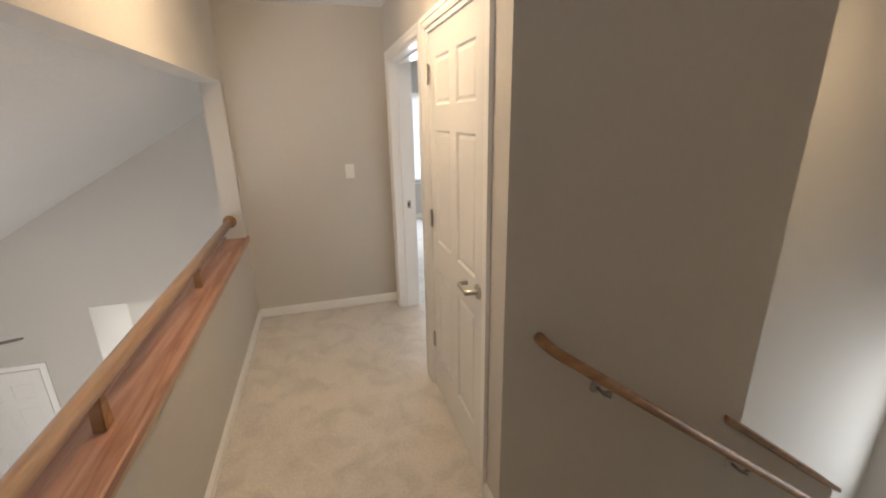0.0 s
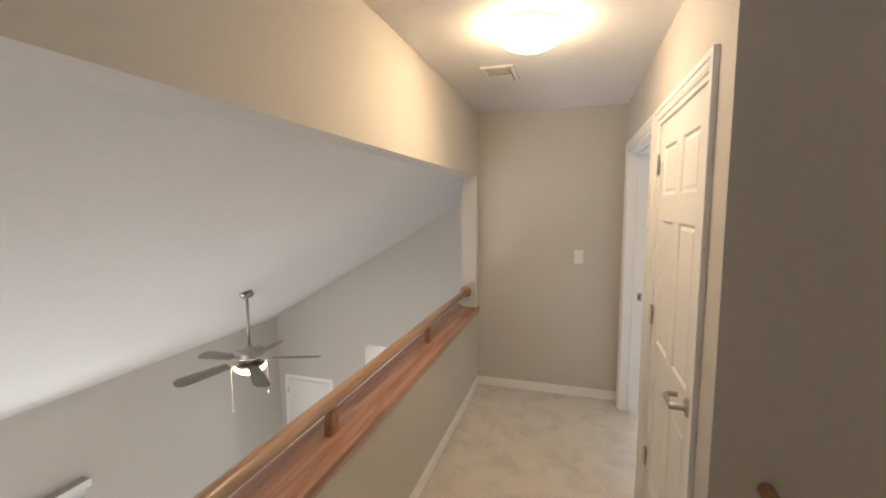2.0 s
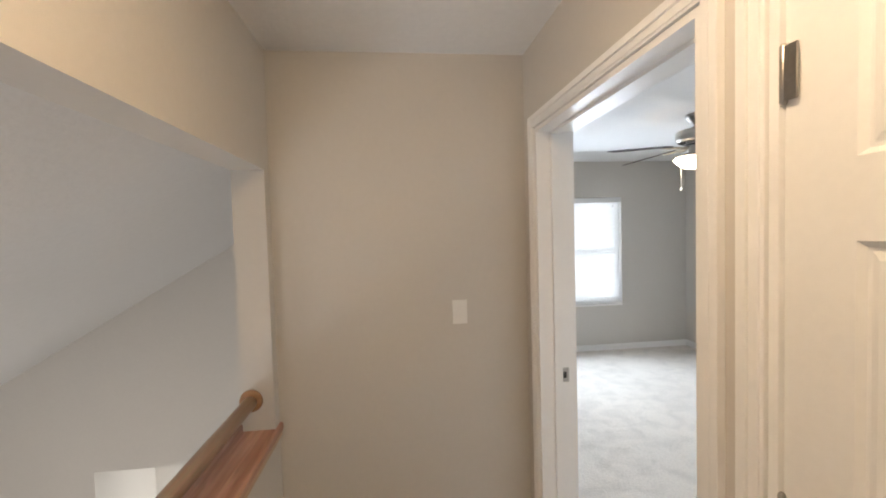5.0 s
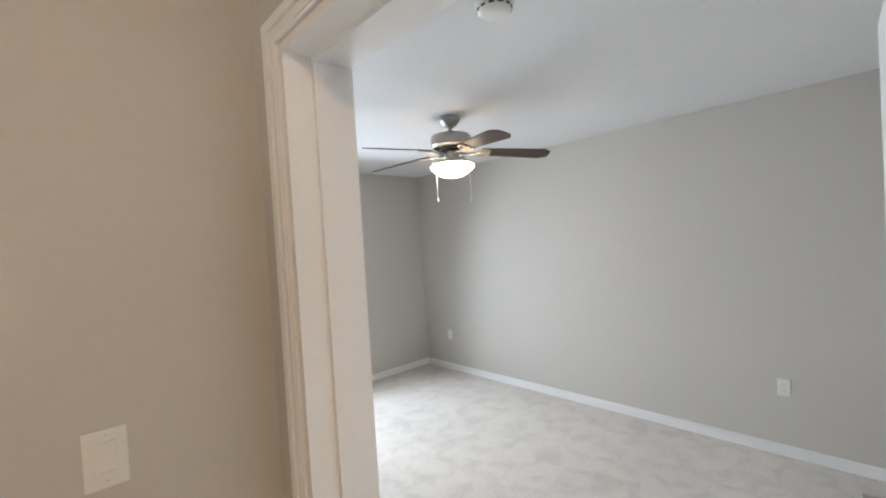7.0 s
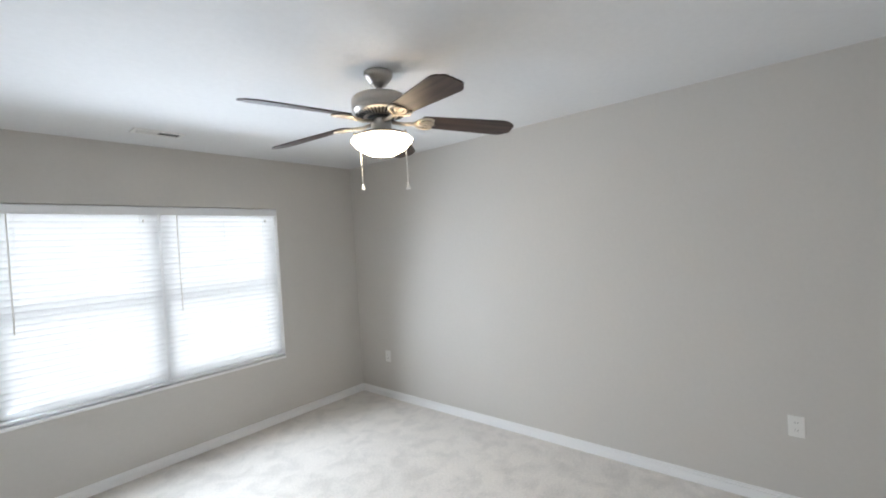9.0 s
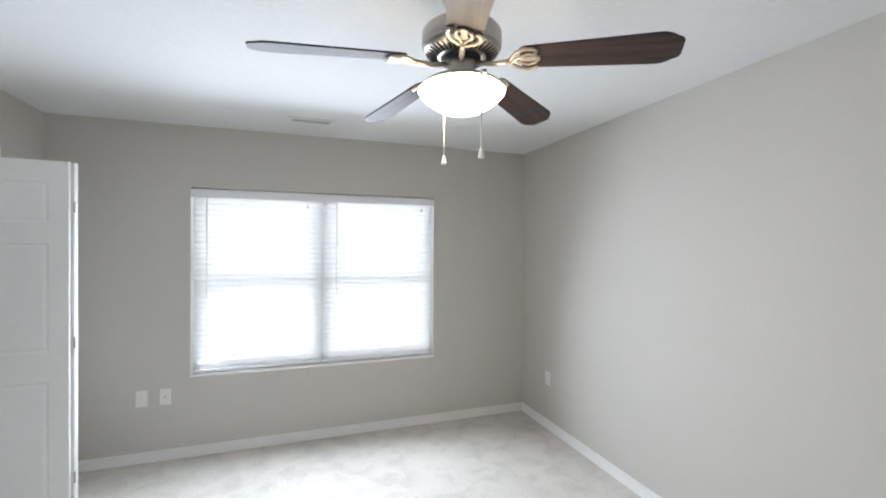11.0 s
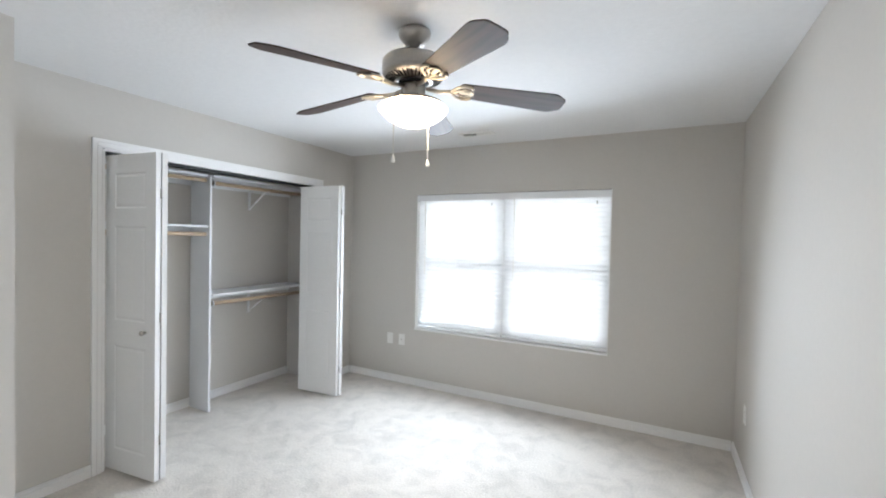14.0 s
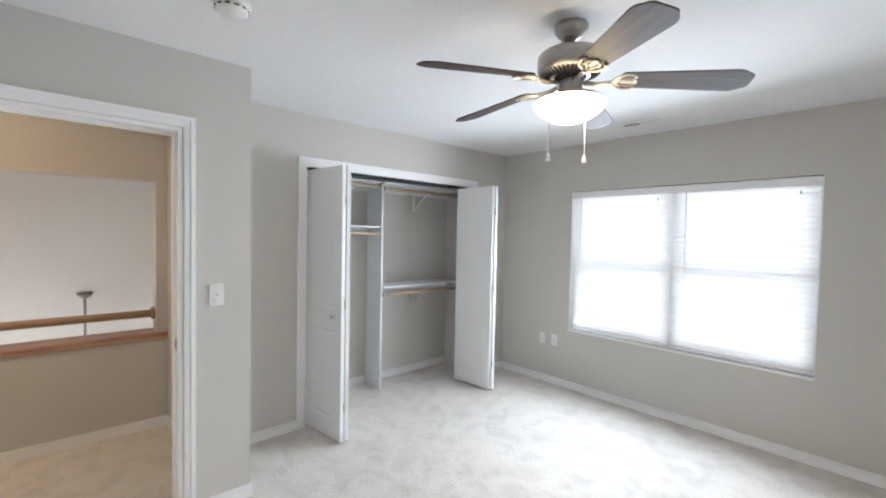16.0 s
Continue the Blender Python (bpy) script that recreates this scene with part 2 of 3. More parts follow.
# ---- large structure ----
H, XE, XB, YJ = 2.44, 1.2, 1.365, 0.178
XC, XR, YN, YS = 0.737, 4.375, 3.18, -1.170
LOW = -3.40
D_N, D_S = -0.160, -1.20          # bedroom doorway
C_N, C_S = -1.36, -2.195         # hall closet doorway
SW = -2.39                      # stair wall face
W0, W1, WZ0, WZ1 = 1.594, 3.48, 0.588, 1.985
B0, B1 = 0.778, 2.644            # bedroom closet opening
DH = 2.05
DOORS_Y = ((D_S, D_N), (C_S, C_N))

structure("floor_hall", boxes((-0.0, 1.25, -5.0, 0.0, -0.25, 0), (1.25, XB, D_S, D_N, -0.25, 0)), CARPET, "beige cut pile carpet on the upstairs hall floor")
structure("floor_bedroom", boxes((XB, XR, YS, YN, -0.25, 0), (0.17, XB, YJ, YN, -0.25, 0)), CARPET, "pale beige cut pile carpet on the bedroom floor")
structure("ceiling_hall", boxes((-0.14, 1.28, -5.12, 0.12, H, H + 0.15)), CEIL, "white lightly textured hall ceiling")
structure("ceiling_bedroom", boxes((1.28, 4.5, -1.25, YN + 0.14, H, H + 0.15), (0.05, 1.28, 0.12, YN + 0.14, H, H + 0.15)), CEIL, "white lightly textured bedroom ceiling")
structure("ceiling_foyer", boxes((1.28, 6.42, -3.60, -1.25, H, H + 0.15)), CEIL, "white ceiling over the stairs")
structure("wall_hall_end", boxes((-0.14, XE, 0, 0.12, 0, H)), PAINT, "greige painted wall at the end of the hall")
structure("wall_hall_east", boxes((XE, XB, D_N, YJ, 0, H), (XE, XB, D_S, D_N, DH, H), (XE, XB, C_N, D_S, 0, H),
                                  (XE, XB, C_S, C_N, DH, H), (XE, XB, SW, C_S, LOW, H), (XE, XB, -5.0, -3.48, LOW, H)), PAINT, "greige painted hall wall with two doorways")
structure("wall_half", boxes((-0.14, 0, -5.0, -0.075, LOW, 0.706), (-0.14, 0, -5.0, -0.075, 1.895, H), (-0.14, 0, -0.075, 0.0, LOW, H),
                             (-0.14, 0, 0.1205, 2.26, LOW, H)), PAINT, "greige half wall with a header, open to the room below")
structure("wall_hall_south", boxes((-0.14, XE, -5.12, -5.0, LOW, H)), PAINT, "greige painted wall closing the hall")
structure("wall_stair", boxes((XB, 2.465, SW, SW + 0.12, LOW, H), (2.345, 2.465, SW + 0.12, -1.25, LOW, H), (2.0, 2.1, SW + 0.12, -1.25, 0, H)), PAINT, "greige painted wall beside the stairs")
structure("wall_stair_south", boxes((XB, 6.42, -3.60, -3.48, LOW, H)), PAINT, "greige painted wall on the far side of the stairs")
structure("wall_foyer_east", boxes((6.3, 6.42, -3.48, -2.9, LOW, H), (6.3, 6.42, -1.5, -1.25, LOW, H), (6.3, 6.42, -2.9, -1.5, -0.6, H), (6.3, 6.42, -2.9, -1.5, LOW, -2.6)), PAINT, "greige painted foyer wall with an opening")
structure("wall_bedroom_south", boxes((XB, 4.5, -1.25, YS, LOW, H), (4.5, 6.3, -1.25, YS, LOW, H)), PAINT, "greige painted bedroom wall behind the open door")
structure("wall_bedroom_east", boxes((XR, 4.5, YS, YN + 0.14, -0.25, H)), PAINT, "long plain greige painted bedroom wall")
structure("wall_bedroom_north", boxes((0.05, W0, YN, YN + 0.14, -0.25, H), (W1, XR, YN, YN + 0.14, -0.25, H), (W0, W1, YN, YN + 0.14, -0.25, WZ0), (W0, W1, YN, YN + 0.14, WZ1, H)), PAINT, "greige painted wall with a double window")
structure("wall_closet_front", boxes((XC - 0.1, XC, YJ, B0, 0, H), (XC - 0.1, XC, B0, B1, 2.06, H), (XC - 0.1, XC, B1, YN, 0, H)), PAINT, "greige painted wall with the closet opening")
structure("wall_jog", boxes((0.17, XE, 0.1205, YJ, 0, H)), PAINT, "greige painted return of the bedroom wall")
structure("wall_closet_back", boxes((0.05, 0.17, 0.1205, YN, 0, H), (0.17, XC - 0.1, 2.79, 2.89, 0, H)), PAINT, "greige painted closet interior")

# living room below, under a sloping ceiling
def slope(x):
    return 0.82 + 0.5876 * (x + 2.2)


structure("ceiling_living", prism(((-4.13, slope(-4.13)), (-0.14, slope(-0.14)), (-0.14, slope(-0.14) + 0.3), (-4.13, slope(-4.13) + 0.3)), "y", -5.12, 2.38), CEIL, "white sloping ceiling over the living room")
structure("wall_living_west", boxes((-4.13, -4.01, -5.0, -2.6, LOW, -0.2), (-4.13, -4.01, -0.9, 2.26, LOW, -0.2), (-4.13, -4.01, -2.6, -0.9, -1.2, -0.2), (-4.13, -4.01, -2.6, -0.9, LOW, -2.65)), PAINT, "greige painted low wall under the sloping ceiling")
structure("wall_living_north", boxes((-4.13, -2.345, 2.26, 2.38, LOW, 2.0), (-2.345, -1.3, 2.26, 2.38, -0.585, 2.0), (-1.3, -0.14, 2.26, 2.38, LOW, 2.0)), PAINT, "greige painted gable wall with a cased opening")
# the south opening is added out of view, only to admit the fill
structure("wall_living_south", boxes((-4.13, -3.4, -5.12, -5.0, LOW, 2.0), (-1.2, -0.14, -5.12, -5.0, LOW, 2.0), (-3.4, -1.2, -5.12, -5.0, -0.5, 2.0), (-3.4, -1.2, -5.12, -5.0, LOW, -2.5)), PAINT, "greige painted gable wall with an added opening out of view")
# the gap in the unseen east side is made for the added lamp
structure("wall_passage", boxes((-2.465, -2.345, 2.38, 3.24, LOW, -0.4), (-2.465, -1.18, 3.24, 3.36, LOW, -0.4), (-1.3, -1.18, 2.38, 2.44, LOW, -0.4), (-1.3, -1.18, 3.18, 3.24, LOW, -0.4), (-1.3, -1.18, 2.44, 3.18, LOW, -2.45), (-1.3, -1.18, 2.44, 3.18, -0.75, -0.4)), PAINT, "pale walls of the passage behind the living room")
structure("ceiling_passage", boxes((-2.345, -1.3, 2.38, 3.24, -0.50, -0.4)), CEIL, "white ceiling of the passage")
structure("floor_living", boxes((-4.13, -0.14, -5.12, 3.52, LOW - 0.15, LOW)), CARPET, "beige carpet on the living room floor")
structure("floor_foyer", boxes((-0.14, 6.42, -5.12, -1.10, LOW - 0.15, LOW)), CARPET, "beige carpet at the foot of the stairs")


# ---- trim ----
def base_run(bm, x0, y0, x1, y1, nx, ny, h=0.077):
    """A baseboard along a wall line, standing out to (nx, ny), with a thinner moulded top."""
    for d, z0, z1 in ((0.014, 0.0, h - 0.022), (0.010, h - 0.022, h - 0.008), (0.006, h - 0.008, h)):
        xs, ys = sorted((x0, x1)), sorted((y0, y1))
        if nx:
            xs = sorted((x0, x0 + nx * d))
        else:
            ys = sorted((y0, y0 + ny * d))
        box(bm, xs[0], xs[1], ys[0], ys[1], z0 + 0.002, z1)


def baseboard(name, runs, label):
    bm = bmesh.new()
    for r in runs:
        base_run(bm, *r)
    return structure(name, bm, TRIM, label)


CW = 0.058
baseboard("baseboard_hall", ((0.0, -5.0, 0.0, -0.0, 1, 0), (0.014, 0.0, XE, 0.0, 0, -1), (XE, D_S - CW, XE, C_N + CW, -1, 0),
                             (XE, SW, XE, C_S - CW, -1, 0)), "white painted baseboard in the hall")
baseboard("baseboard_bedroom", ((XR, YS, XR, YN, -1, 0), (XC, YN, XR - 0.014, YN, 0, -1), (XC, YJ, XC, B0 - CW, 1, 0), (XC, B1 + CW, XC, YN - 0.014, 1, 0),
                                (XB, D_N + CW, XB, YJ, 1, 0), (XC, YJ, XB + 0.014, YJ, 0, 1), (XB, YS, XR - 0.014, YS, 0, 1)), "white painted baseboard round the bedroom")
baseboard("baseboard_closet", ((0.17, YJ, 0.17, 2.79, 1, 0),), "white painted baseboard inside the closet")


def casing_x(name, x, side, y0, y1, top, label, legs=(True, True)):
    """Moulded casing round an opening in a wall of constant x, on the face that looks to side (-1 or 1)."""
    bm = bmesh.new()
    for inner, outer, d in ((0.004, CW - 0.002, 0.011), (0.012, 0.030, 0.014), (CW - 0.022, CW, 0.018)):
        xs = sorted((x, x + side * d))
        if legs[0]:
            box(bm, *xs, y0 - outer, y0 - inner, 0.001, top + inner, 0.0015)
        if legs[1]:
            box(bm, *xs, y1 + inner, y1 + outer, 0.001, top + inner, 0.0015)
        box(bm, *xs, y0 - (outer if legs[0] else 0), y1 + (outer if legs[1] else 0), top + inner, top + outer, 0.0015)
    return structure(name, bm, TRIM, label)


def jamb_x(name, y0, y1, top, label, stop=0.062):
    bm = bmesh.new()
    for ys in ((y0 - 0.001, y0 + 0.018), (y1 - 0.018, y1 + 0.001)):
        box(bm, XE - 0.004, XB + 0.004, *ys, 0.001, top)
    box(bm, XE - 0.004, XB + 0.004, y0 + 0.018, y1 - 0.018, top - 0.018, top + 0.001)
    for ys in ((y0 + 0.018, y0 + 0.030), (y1 - 0.030, y1 - 0.018)):
        box(bm, XE + stop, XE + stop + 0.036, *ys, 0.001, top - 0.018)
    box(bm, XE + stop, XE + stop + 0.036, y0 + 0.030, y1 - 0.030, top - 0.030, top - 0.018)
    return structure(name, bm, TRIM, label)


casing_x("trim_bedroom_door", XE, -1, D_S, D_N, DH, "white moulded casing round the bedroom doorway")
casing_x("trim_bedroom_door_inside", XB, 1, D_S, D_N, DH, "white moulded casing inside the bedroom doorway", (False, True))
jamb_x("trim_bedroom_jamb", D_S, D_N, DH, "white painted door jamb with a stop")
casing_x("trim_closet_door", XE, -1, C_S, C_N, DH, "white moulded casing round the hall closet door")
jamb_x("trim_closet_jamb", C_S, C_N, DH, "white painted closet door jamb", 0.042)
casing_x("trim_bedroom_closet", XC, 1, B0, B1, 2.05, "white moulded casing round the bedroom closet")
structure("trim_closet_lining", boxes((XC - 0.104, XC + 0.004, B0, B0 + 0.015, 0.001, 2.05), (XC - 0.104, XC + 0.004, B1 - 0.015, B1, 0.001, 2.05),
                                      (XC - 0.104, XC + 0.004, B0 + 0.015, B1 - 0.015, 2.038, 2.059)), TRIM, "white closet opening lining")
structure("trim_bifold_track", boxes((XC - 0.07, XC - 0.03, B0 + 0.016, B1 - 0.016, 2.018, 2.036)), DARK, "dark steel bifold door track")


# ---- doors ----
def panel_slab(w, h, t, cols, rows, deep=0.009):
    """A moulded slab, x along its width from 0, y its thickness about 0: each panel is sunk with a raised field, on both faces."""
    bm = bmesh.new()
    xs, zs = sorted({0.0, w, *[v for c in cols for v in c]}), sorted({0.0, h, *[v for r in rows for v in r]})
    for side in (-1, 1):
        grid = [[bm.verts.new((x, side * t / 2, z)) for z in zs] for x in xs]
        panels = []
        for i in range(len(xs) - 1):
            for j in range(len(zs) - 1):
                q = (grid[i][j], grid[i + 1][j], grid[i + 1][j + 1], grid[i][j + 1])
                f = bm.faces.new(q if side < 0 else q[::-1])
                if any(a <= xs[i] and xs[i + 1] <= b for a, b in cols) and any(a <= zs[j] and zs[j + 1] <= b for a, b in rows):
                    panels.append(f)
        bm.normal_update()
        bmesh.ops.inset_individual(bm, faces=panels, thickness=0.012, depth=-deep)
        bmesh.ops.inset_individual(bm, faces=panels, thickness=0.008, depth=0.0)
        bmesh.ops.inset_individual(bm, faces=panels, thickness=0.018, depth=deep * 0.66)
    for x0, x1, z0, z1 in ((0, 0, 0, h), (w, w, 0, h), (0, w, 0, 0), (0, w, h, h)):
        a, b = (x0, z0), (x1, z1)
        bm.faces.new([bm.verts.new(p) for p in ((a[0], -t / 2, a[1]), (b[0], -t / 2, b[1]), (b[0], t / 2, b[1]), (a[0], t / 2, a[1]))])
    bmesh.ops.remove_doubles(bm, verts=bm.verts[:], dist=0.0004)
    bmesh.ops.recalc_face_normals(bm, faces=bm.faces[:])
    return bm


def lever(parent, x, z, side, toward):
    """A brushed nickel lever on a round rose; toward: the way along x that the grip points."""
    y = side * 0.0175
    rose = lathe(((0, 0), (0.033, 0), (0.034, 0.004), (0.031, 0.009), (0.020, 0.012), (0.0125, 0.014), (0.0115, 0.058), (0.008, 0.063), (0, 0.063)), 28)
    rose.transform(pose(x, y, z, -90 * side, 0, 0))
    h = part("lever_handle", rose, NICKEL, parent, "brushed nickel lever handle")
    along = [(0.0, 0.053), (0.030, 0.055), (0.088, 0.055), (0.099, 0.053), (0.105, 0.046), (0.107, 0.036), (0.107, 0.012)]
    grip = tube([(x + toward * u, y + side * v, z) for u, v in along], 0.0095, 12)
    part("grip", grip, NICKEL, h)


def hinge(parent, x, y, z):
    bm = lathe(((0, -0.05), (0.004, -0.049), (0.0062, -0.045), (0.0062, 0.045), (0.004, 0.049), (0, 0.05)), 12, None, (x, y, z))
    box(bm, x + 0.002, x + 0.026, y - 0.004 if y < 0 else y + 0.0, y if y < 0 else y + 0.004, z - 0.044, z + 0.044)
    part("hinge", bm, NICKEL, parent, "brushed nickel butt hinge")


def six_panel(w):
    a, b, c = 0.11, w / 2 - 0.05, w / 2 + 0.05
    return ((a, b), (c, w - a)), ((0.22, 0.80), (0.97, 1.56), (1.68, 1.90))


LEAF = 2.018
# hall closet door, closed; its hinges stand on the hall side
w = C_N - C_S - 0.038
door = thing("closet_door", pose(XE + 0.024, C_N - 0.019, 0.012, 0, 0, -90), "closed white six-panel closet door with nickel lever and hinges", "door")
part("leaf", panel_slab(w, LEAF, 0.035, *six_panel(w)), DOORW, door)
for z in (0.32, 1.08, 1.83):
    hinge(door, 0.002, -0.0235, z)
lever(door, w - 0.062, 0.93, -1, -1)
part("latch_plate", boxes((w - 0.001, w + 0.0015, -0.011, 0.011, 0.90, 0.958)), NICKEL, door)

# bedroom door, swung open into the room against the south wall
w = 0.86
door = thing("bedroom_door", pose(XB - 0.003, YS + 0.030, 0.012, 0, 0, 4.5), "white six-panel bedroom door standing wide open into the room", "door")
part("leaf", panel_slab(w, LEAF, 0.035, *six_panel(w)), DOORW, door)
lever(door, w - 0.062, 0.93, 1, -1)
for z in (0.32, 1.08, 1.83):
    hinge(door, -0.002, -0.024, z)
strike = tagged(part("strike_plate", boxes((XB - 0.075, XB - 0.035, D_N - 0.0205, D_N - 0.0175, 0.90, 0.965)), NICKEL), "small brushed nickel strike plate on the door jamb", "strike plate")
part("latch_hole", boxes((XB - 0.062, XB - 0.046, D_N - 0.0212, D_N - 0.0200, 0.918, 0.947)), DARK, strike)

# white bifold closet doors, both pairs folded open
BW = 0.455
BROWS = ((0.14, 0.80), (0.96, 1.55), (1.66, 1.88))


def bifold(label, x0, y0, a0, x1, y1, a1, knob_on_first):
    fold = thing("bifold_door", pose(x0, y0, 0.018, 0, 0, a0), label, "closet door", "bifold doors of the bedroom closet")
    first = part("panel", panel_slab(BW, 1.995, 0.030, ((0.085, BW - 0.085),), BROWS, 0.003), DOORW, fold)
    second = same(first)
    second.matrix_basis = pose(x0, y0, 0.018, 0, 0, a0).inverted() @ pose(x1, y1, 0.018, 0, 0, a1)
    for z in (0.25, 1.0, 1.75):
        part("fold_hinge", lathe(((0, -0.03), (0.005, -0.03), (0.005, 0.03), (0, 0.03)), 10, None, (BW + 0.002, 0.017 if knob_on_first else -0.017, z)), NICKEL, fold)
    if knob_on_first:
        k = lathe(((0, 0), (0.009, 0), (0.008, 0.010), (0.015, 0.018), (0.016, 0.026), (0.010, 0.032), (0, 0.033)), 20)
        k.transform(pose(BW - 0.085, -0.016, 0.905, 90, 0, 0))
        part("knob", k, NICKEL, fold, "small round nickel knob")
    return fold


bifold("white panelled bifold closet door folded open with a knob", XC - 0.02, B0 + 0.045, 6.5, XC - 0.02, B0 + 0.165, -4.0, True)
bifold("white panelled bifold closet door folded open beside the window wall", XC - 0.02, B1 - 0.050, -8.0, XC - 0.04, B1 - 0.175, 4.0, False)

# ---- closet fittings ----
SHX = 0.448
tagged(part("closet_divider", boxes((0.184, SHX, 1.683, 1.702, 0.002, 2.015), bevel=0.001), MELAMINE), "tall white melamine divider panel inside the closet", "closet panel")


def closet_shelf(y0, y1, z, depth, rod_z, label, bracket=True):
    s = thing("closet_shelf", pose(0.172, y0, z), label, "closet shelf", "closet shelves")
    part("board", boxes((0, depth, 0, y1 - y0, 0, 0.019), bevel=0.0015), MELAMINE, s)
    part("cleat", boxes((0, 0.018, 0.0, y1 - y0, -0.062, -0.001)), MELAMINE, s)
    rz = rod_z - z
    part("hanging_rod", tube([(depth - 0.02, 0.004, rz), (depth - 0.02, y1 - y0 - 0.004, rz)], 0.0165, 16), DOWEL, s, "pale wooden hanging rod")
    if bracket:
        m = (y1 - y0) * 0.52
        bm = boxes((0.0185, 0.028, m - 0.012, m + 0.012, -0.24, -0.001), (0.02, depth - 0.01, m - 0.012, m + 0.012, -0.008, -0.0005))
        tube([(0.024, m, -0.23), (depth - 0.03, m, rz + 0.0)], 0.007, 8, bm)
        tube([(depth - 0.045, m, rz + 0.015), (depth - 0.035, m, rz - 0.014), (depth - 0.018, m, rz - 0.021), (depth - 0.002, m, rz - 0.012)], 0.006, 8, bm)
        part("bracket", bm, MELAMINE, s, "white metal shelf and rod bracket")
    for y in (0.004, y1 - y0 - 0.010):
        part("rod_socket", prism([(depth - 0.02 + 0.026 * math.cos(a * math.pi / 8), rz + 0.026 * math.sin(a * math.pi / 8)) for a in range(16)], "y", y, y + 0.006), MELAMINE, s)
    return s


closet_shelf(1.703, 2.788, 2.015, 0.30, 1.965, "white closet top shelf with a wooden hanging rod")
closet_shelf(1.703, 2.788, 0.997, 0.30, 0.935, "white closet middle shelf with a wooden hanging rod")
closet_shelf(0.180, 1.682, 1.585, 0.255, 1.53, "white closet cubby shelf with a short hanging rod", False)
closet_shelf(0.180, 1.682, 2.015, 0.255, 1.985, "white closet top shelf beside the divider", False)

# ---- half wall cap, rail ----
cap = thing("rail_ledge", pose(0, 0, 0.706), "red oak ledge and round handrail on the half wall", "railing")
part("ledge", prism(((-0.205, 0.001), (-0.205, 0.028), (-0.198, 0.032), (0.008, 0.032), (0.015, 0.028), (0.015, 0.001)), "y", -5.0, -0.002), OAKY, cap, "red oak ledge board with long grain")
part("apron", boxes((0.0005, 0.011, -4.998, -0.002, -0.026, 0.0005), bevel=0.003), OAKPALE, cap, "pale oak edge moulding")
part("handrail", tube([(-0.096, -4.999, 0.170), (-0.096, -3.0, 0.170), (-0.096, -1.5, 0.170), (-0.096, -0.080, 0.168)], 0.029, 24), OAKRAIL, cap, "round varnished oak handrail")
ros = lathe(((0, 0), (0.045, 0), (0.050, 0.006), (0.048, 0.016), (0.040, 0.021), (0.030, 0.023), (0, 0.023)), 32)
ros.transform(pose(-0.096, -0.0755, 0.170, 90, 0, 0))
part("rosette", ros, OAKX, cap, "turned oak rosette")
blk = prism(((-0.030, 0.033), (0.030, 0.033), (0.028, 0.070), (0.021, 0.130), (0.012, 0.150), (-0.012, 0.150), (-0.022, 0.120)), "x", -0.114, -0.078, 0.003)
first = part("bracket", blk, OAKX, cap, "shaped oak rail bracket")
first.location = (0, -2.30, 0)
for y in (-1.11, -3.5, -4.65):
    same(first, 0, y, 0)

# ---- stairs ----
stairs = thing("staircase", pose(1.25, -2.935, 0), "beige carpeted stairs going down beside the hall", "stairs")
RISE, RUN = 3.4 / 18, 0.254
for i in range(16):
    x0, z = i * RUN, -(i + 1) * RISE
    step = part("step", boxes((x0 + 0.001, x0 + RUN + 0.025, -0.544, 0.544, z - 0.19, z), bevel=0.006), CARPET, stairs)
SLOPE = RISE / RUN
cosl = math.cos(math.atan(SLOPE))
rail = thing("stair_handrail", pose(1.34, SW, 0.85), "round oak stair handrail on nickel wall brackets", "handrail")
part("rail", tube([(0.0, -0.002, 0.005), (0.0, -0.05, 0.003), (0.012, -0.085, -0.006), (0.04, -0.10, -0.026), (0.12, -0.10, -0.085), (2.6, -0.10, -0.085 - 2.48 * SLOPE)], 0.021, 20), OAKX, rail)
for x in (0.27, 1.11, 1.95):
    z = -0.085 - (x - 0.12) * SLOPE
    r = lathe(((0, 0), (0.030, 0), (0.031, 0.005), (0.020, 0.012), (0.010, 0.014), (0, 0.014)), 22)
    r.transform(pose(x, -0.001, z - 0.065, 90, 0, 0))
    tube([(x, -0.012, z - 0.065), (x, -0.06, z - 0.068), (x, -0.094, z - 0.055), (x, -0.10, z - 0.02)], 0.007, 10, r)
    box(r, x - 0.03, x + 0.03, -0.108, -0.092, z - 0.028, z - 0.022)
    part("wall_bracket", r, NICKEL, rail, "brushed nickel rail bracket")

# sloping knee wall with an oak cap past the end of the full wall
def capz(x):
    return 0.150 - 0.74 * (x - 2.5)


structure("wall_knee", prism(((2.43, capz(2.43) - 0.03), (3.34, capz(3.34) - 0.03), (3.34, LOW), (2.43, LOW)), "y", SW + 0.002, SW + 0.118), PAINT, "greige sloping half wall beside the stairs")
trim = thing("stair_trim", pose(0, 0, 0), "dark oak cap and edge on the sloping stair half wall", "stair trim")
part("edge_strip", prism(((2.35, capz(2.35) - 0.02), (2.35, capz(2.35) + 0.012), (3.37, capz(3.37) + 0.012), (3.37, capz(3.37) - 0.02)), "y", SW - 0.022, SW - 0.0005, 0.002), OAKX, trim)
part("cap_board", prism(((2.432, capz(2.432) - 0.027), (2.432, capz(2.432) + 0.01), (3.37, capz(3.37) + 0.01), (3.37, capz(3.37) - 0.027)), "y", SW + 0.0005, SW + 0.14, 0.002), OAKX, trim)


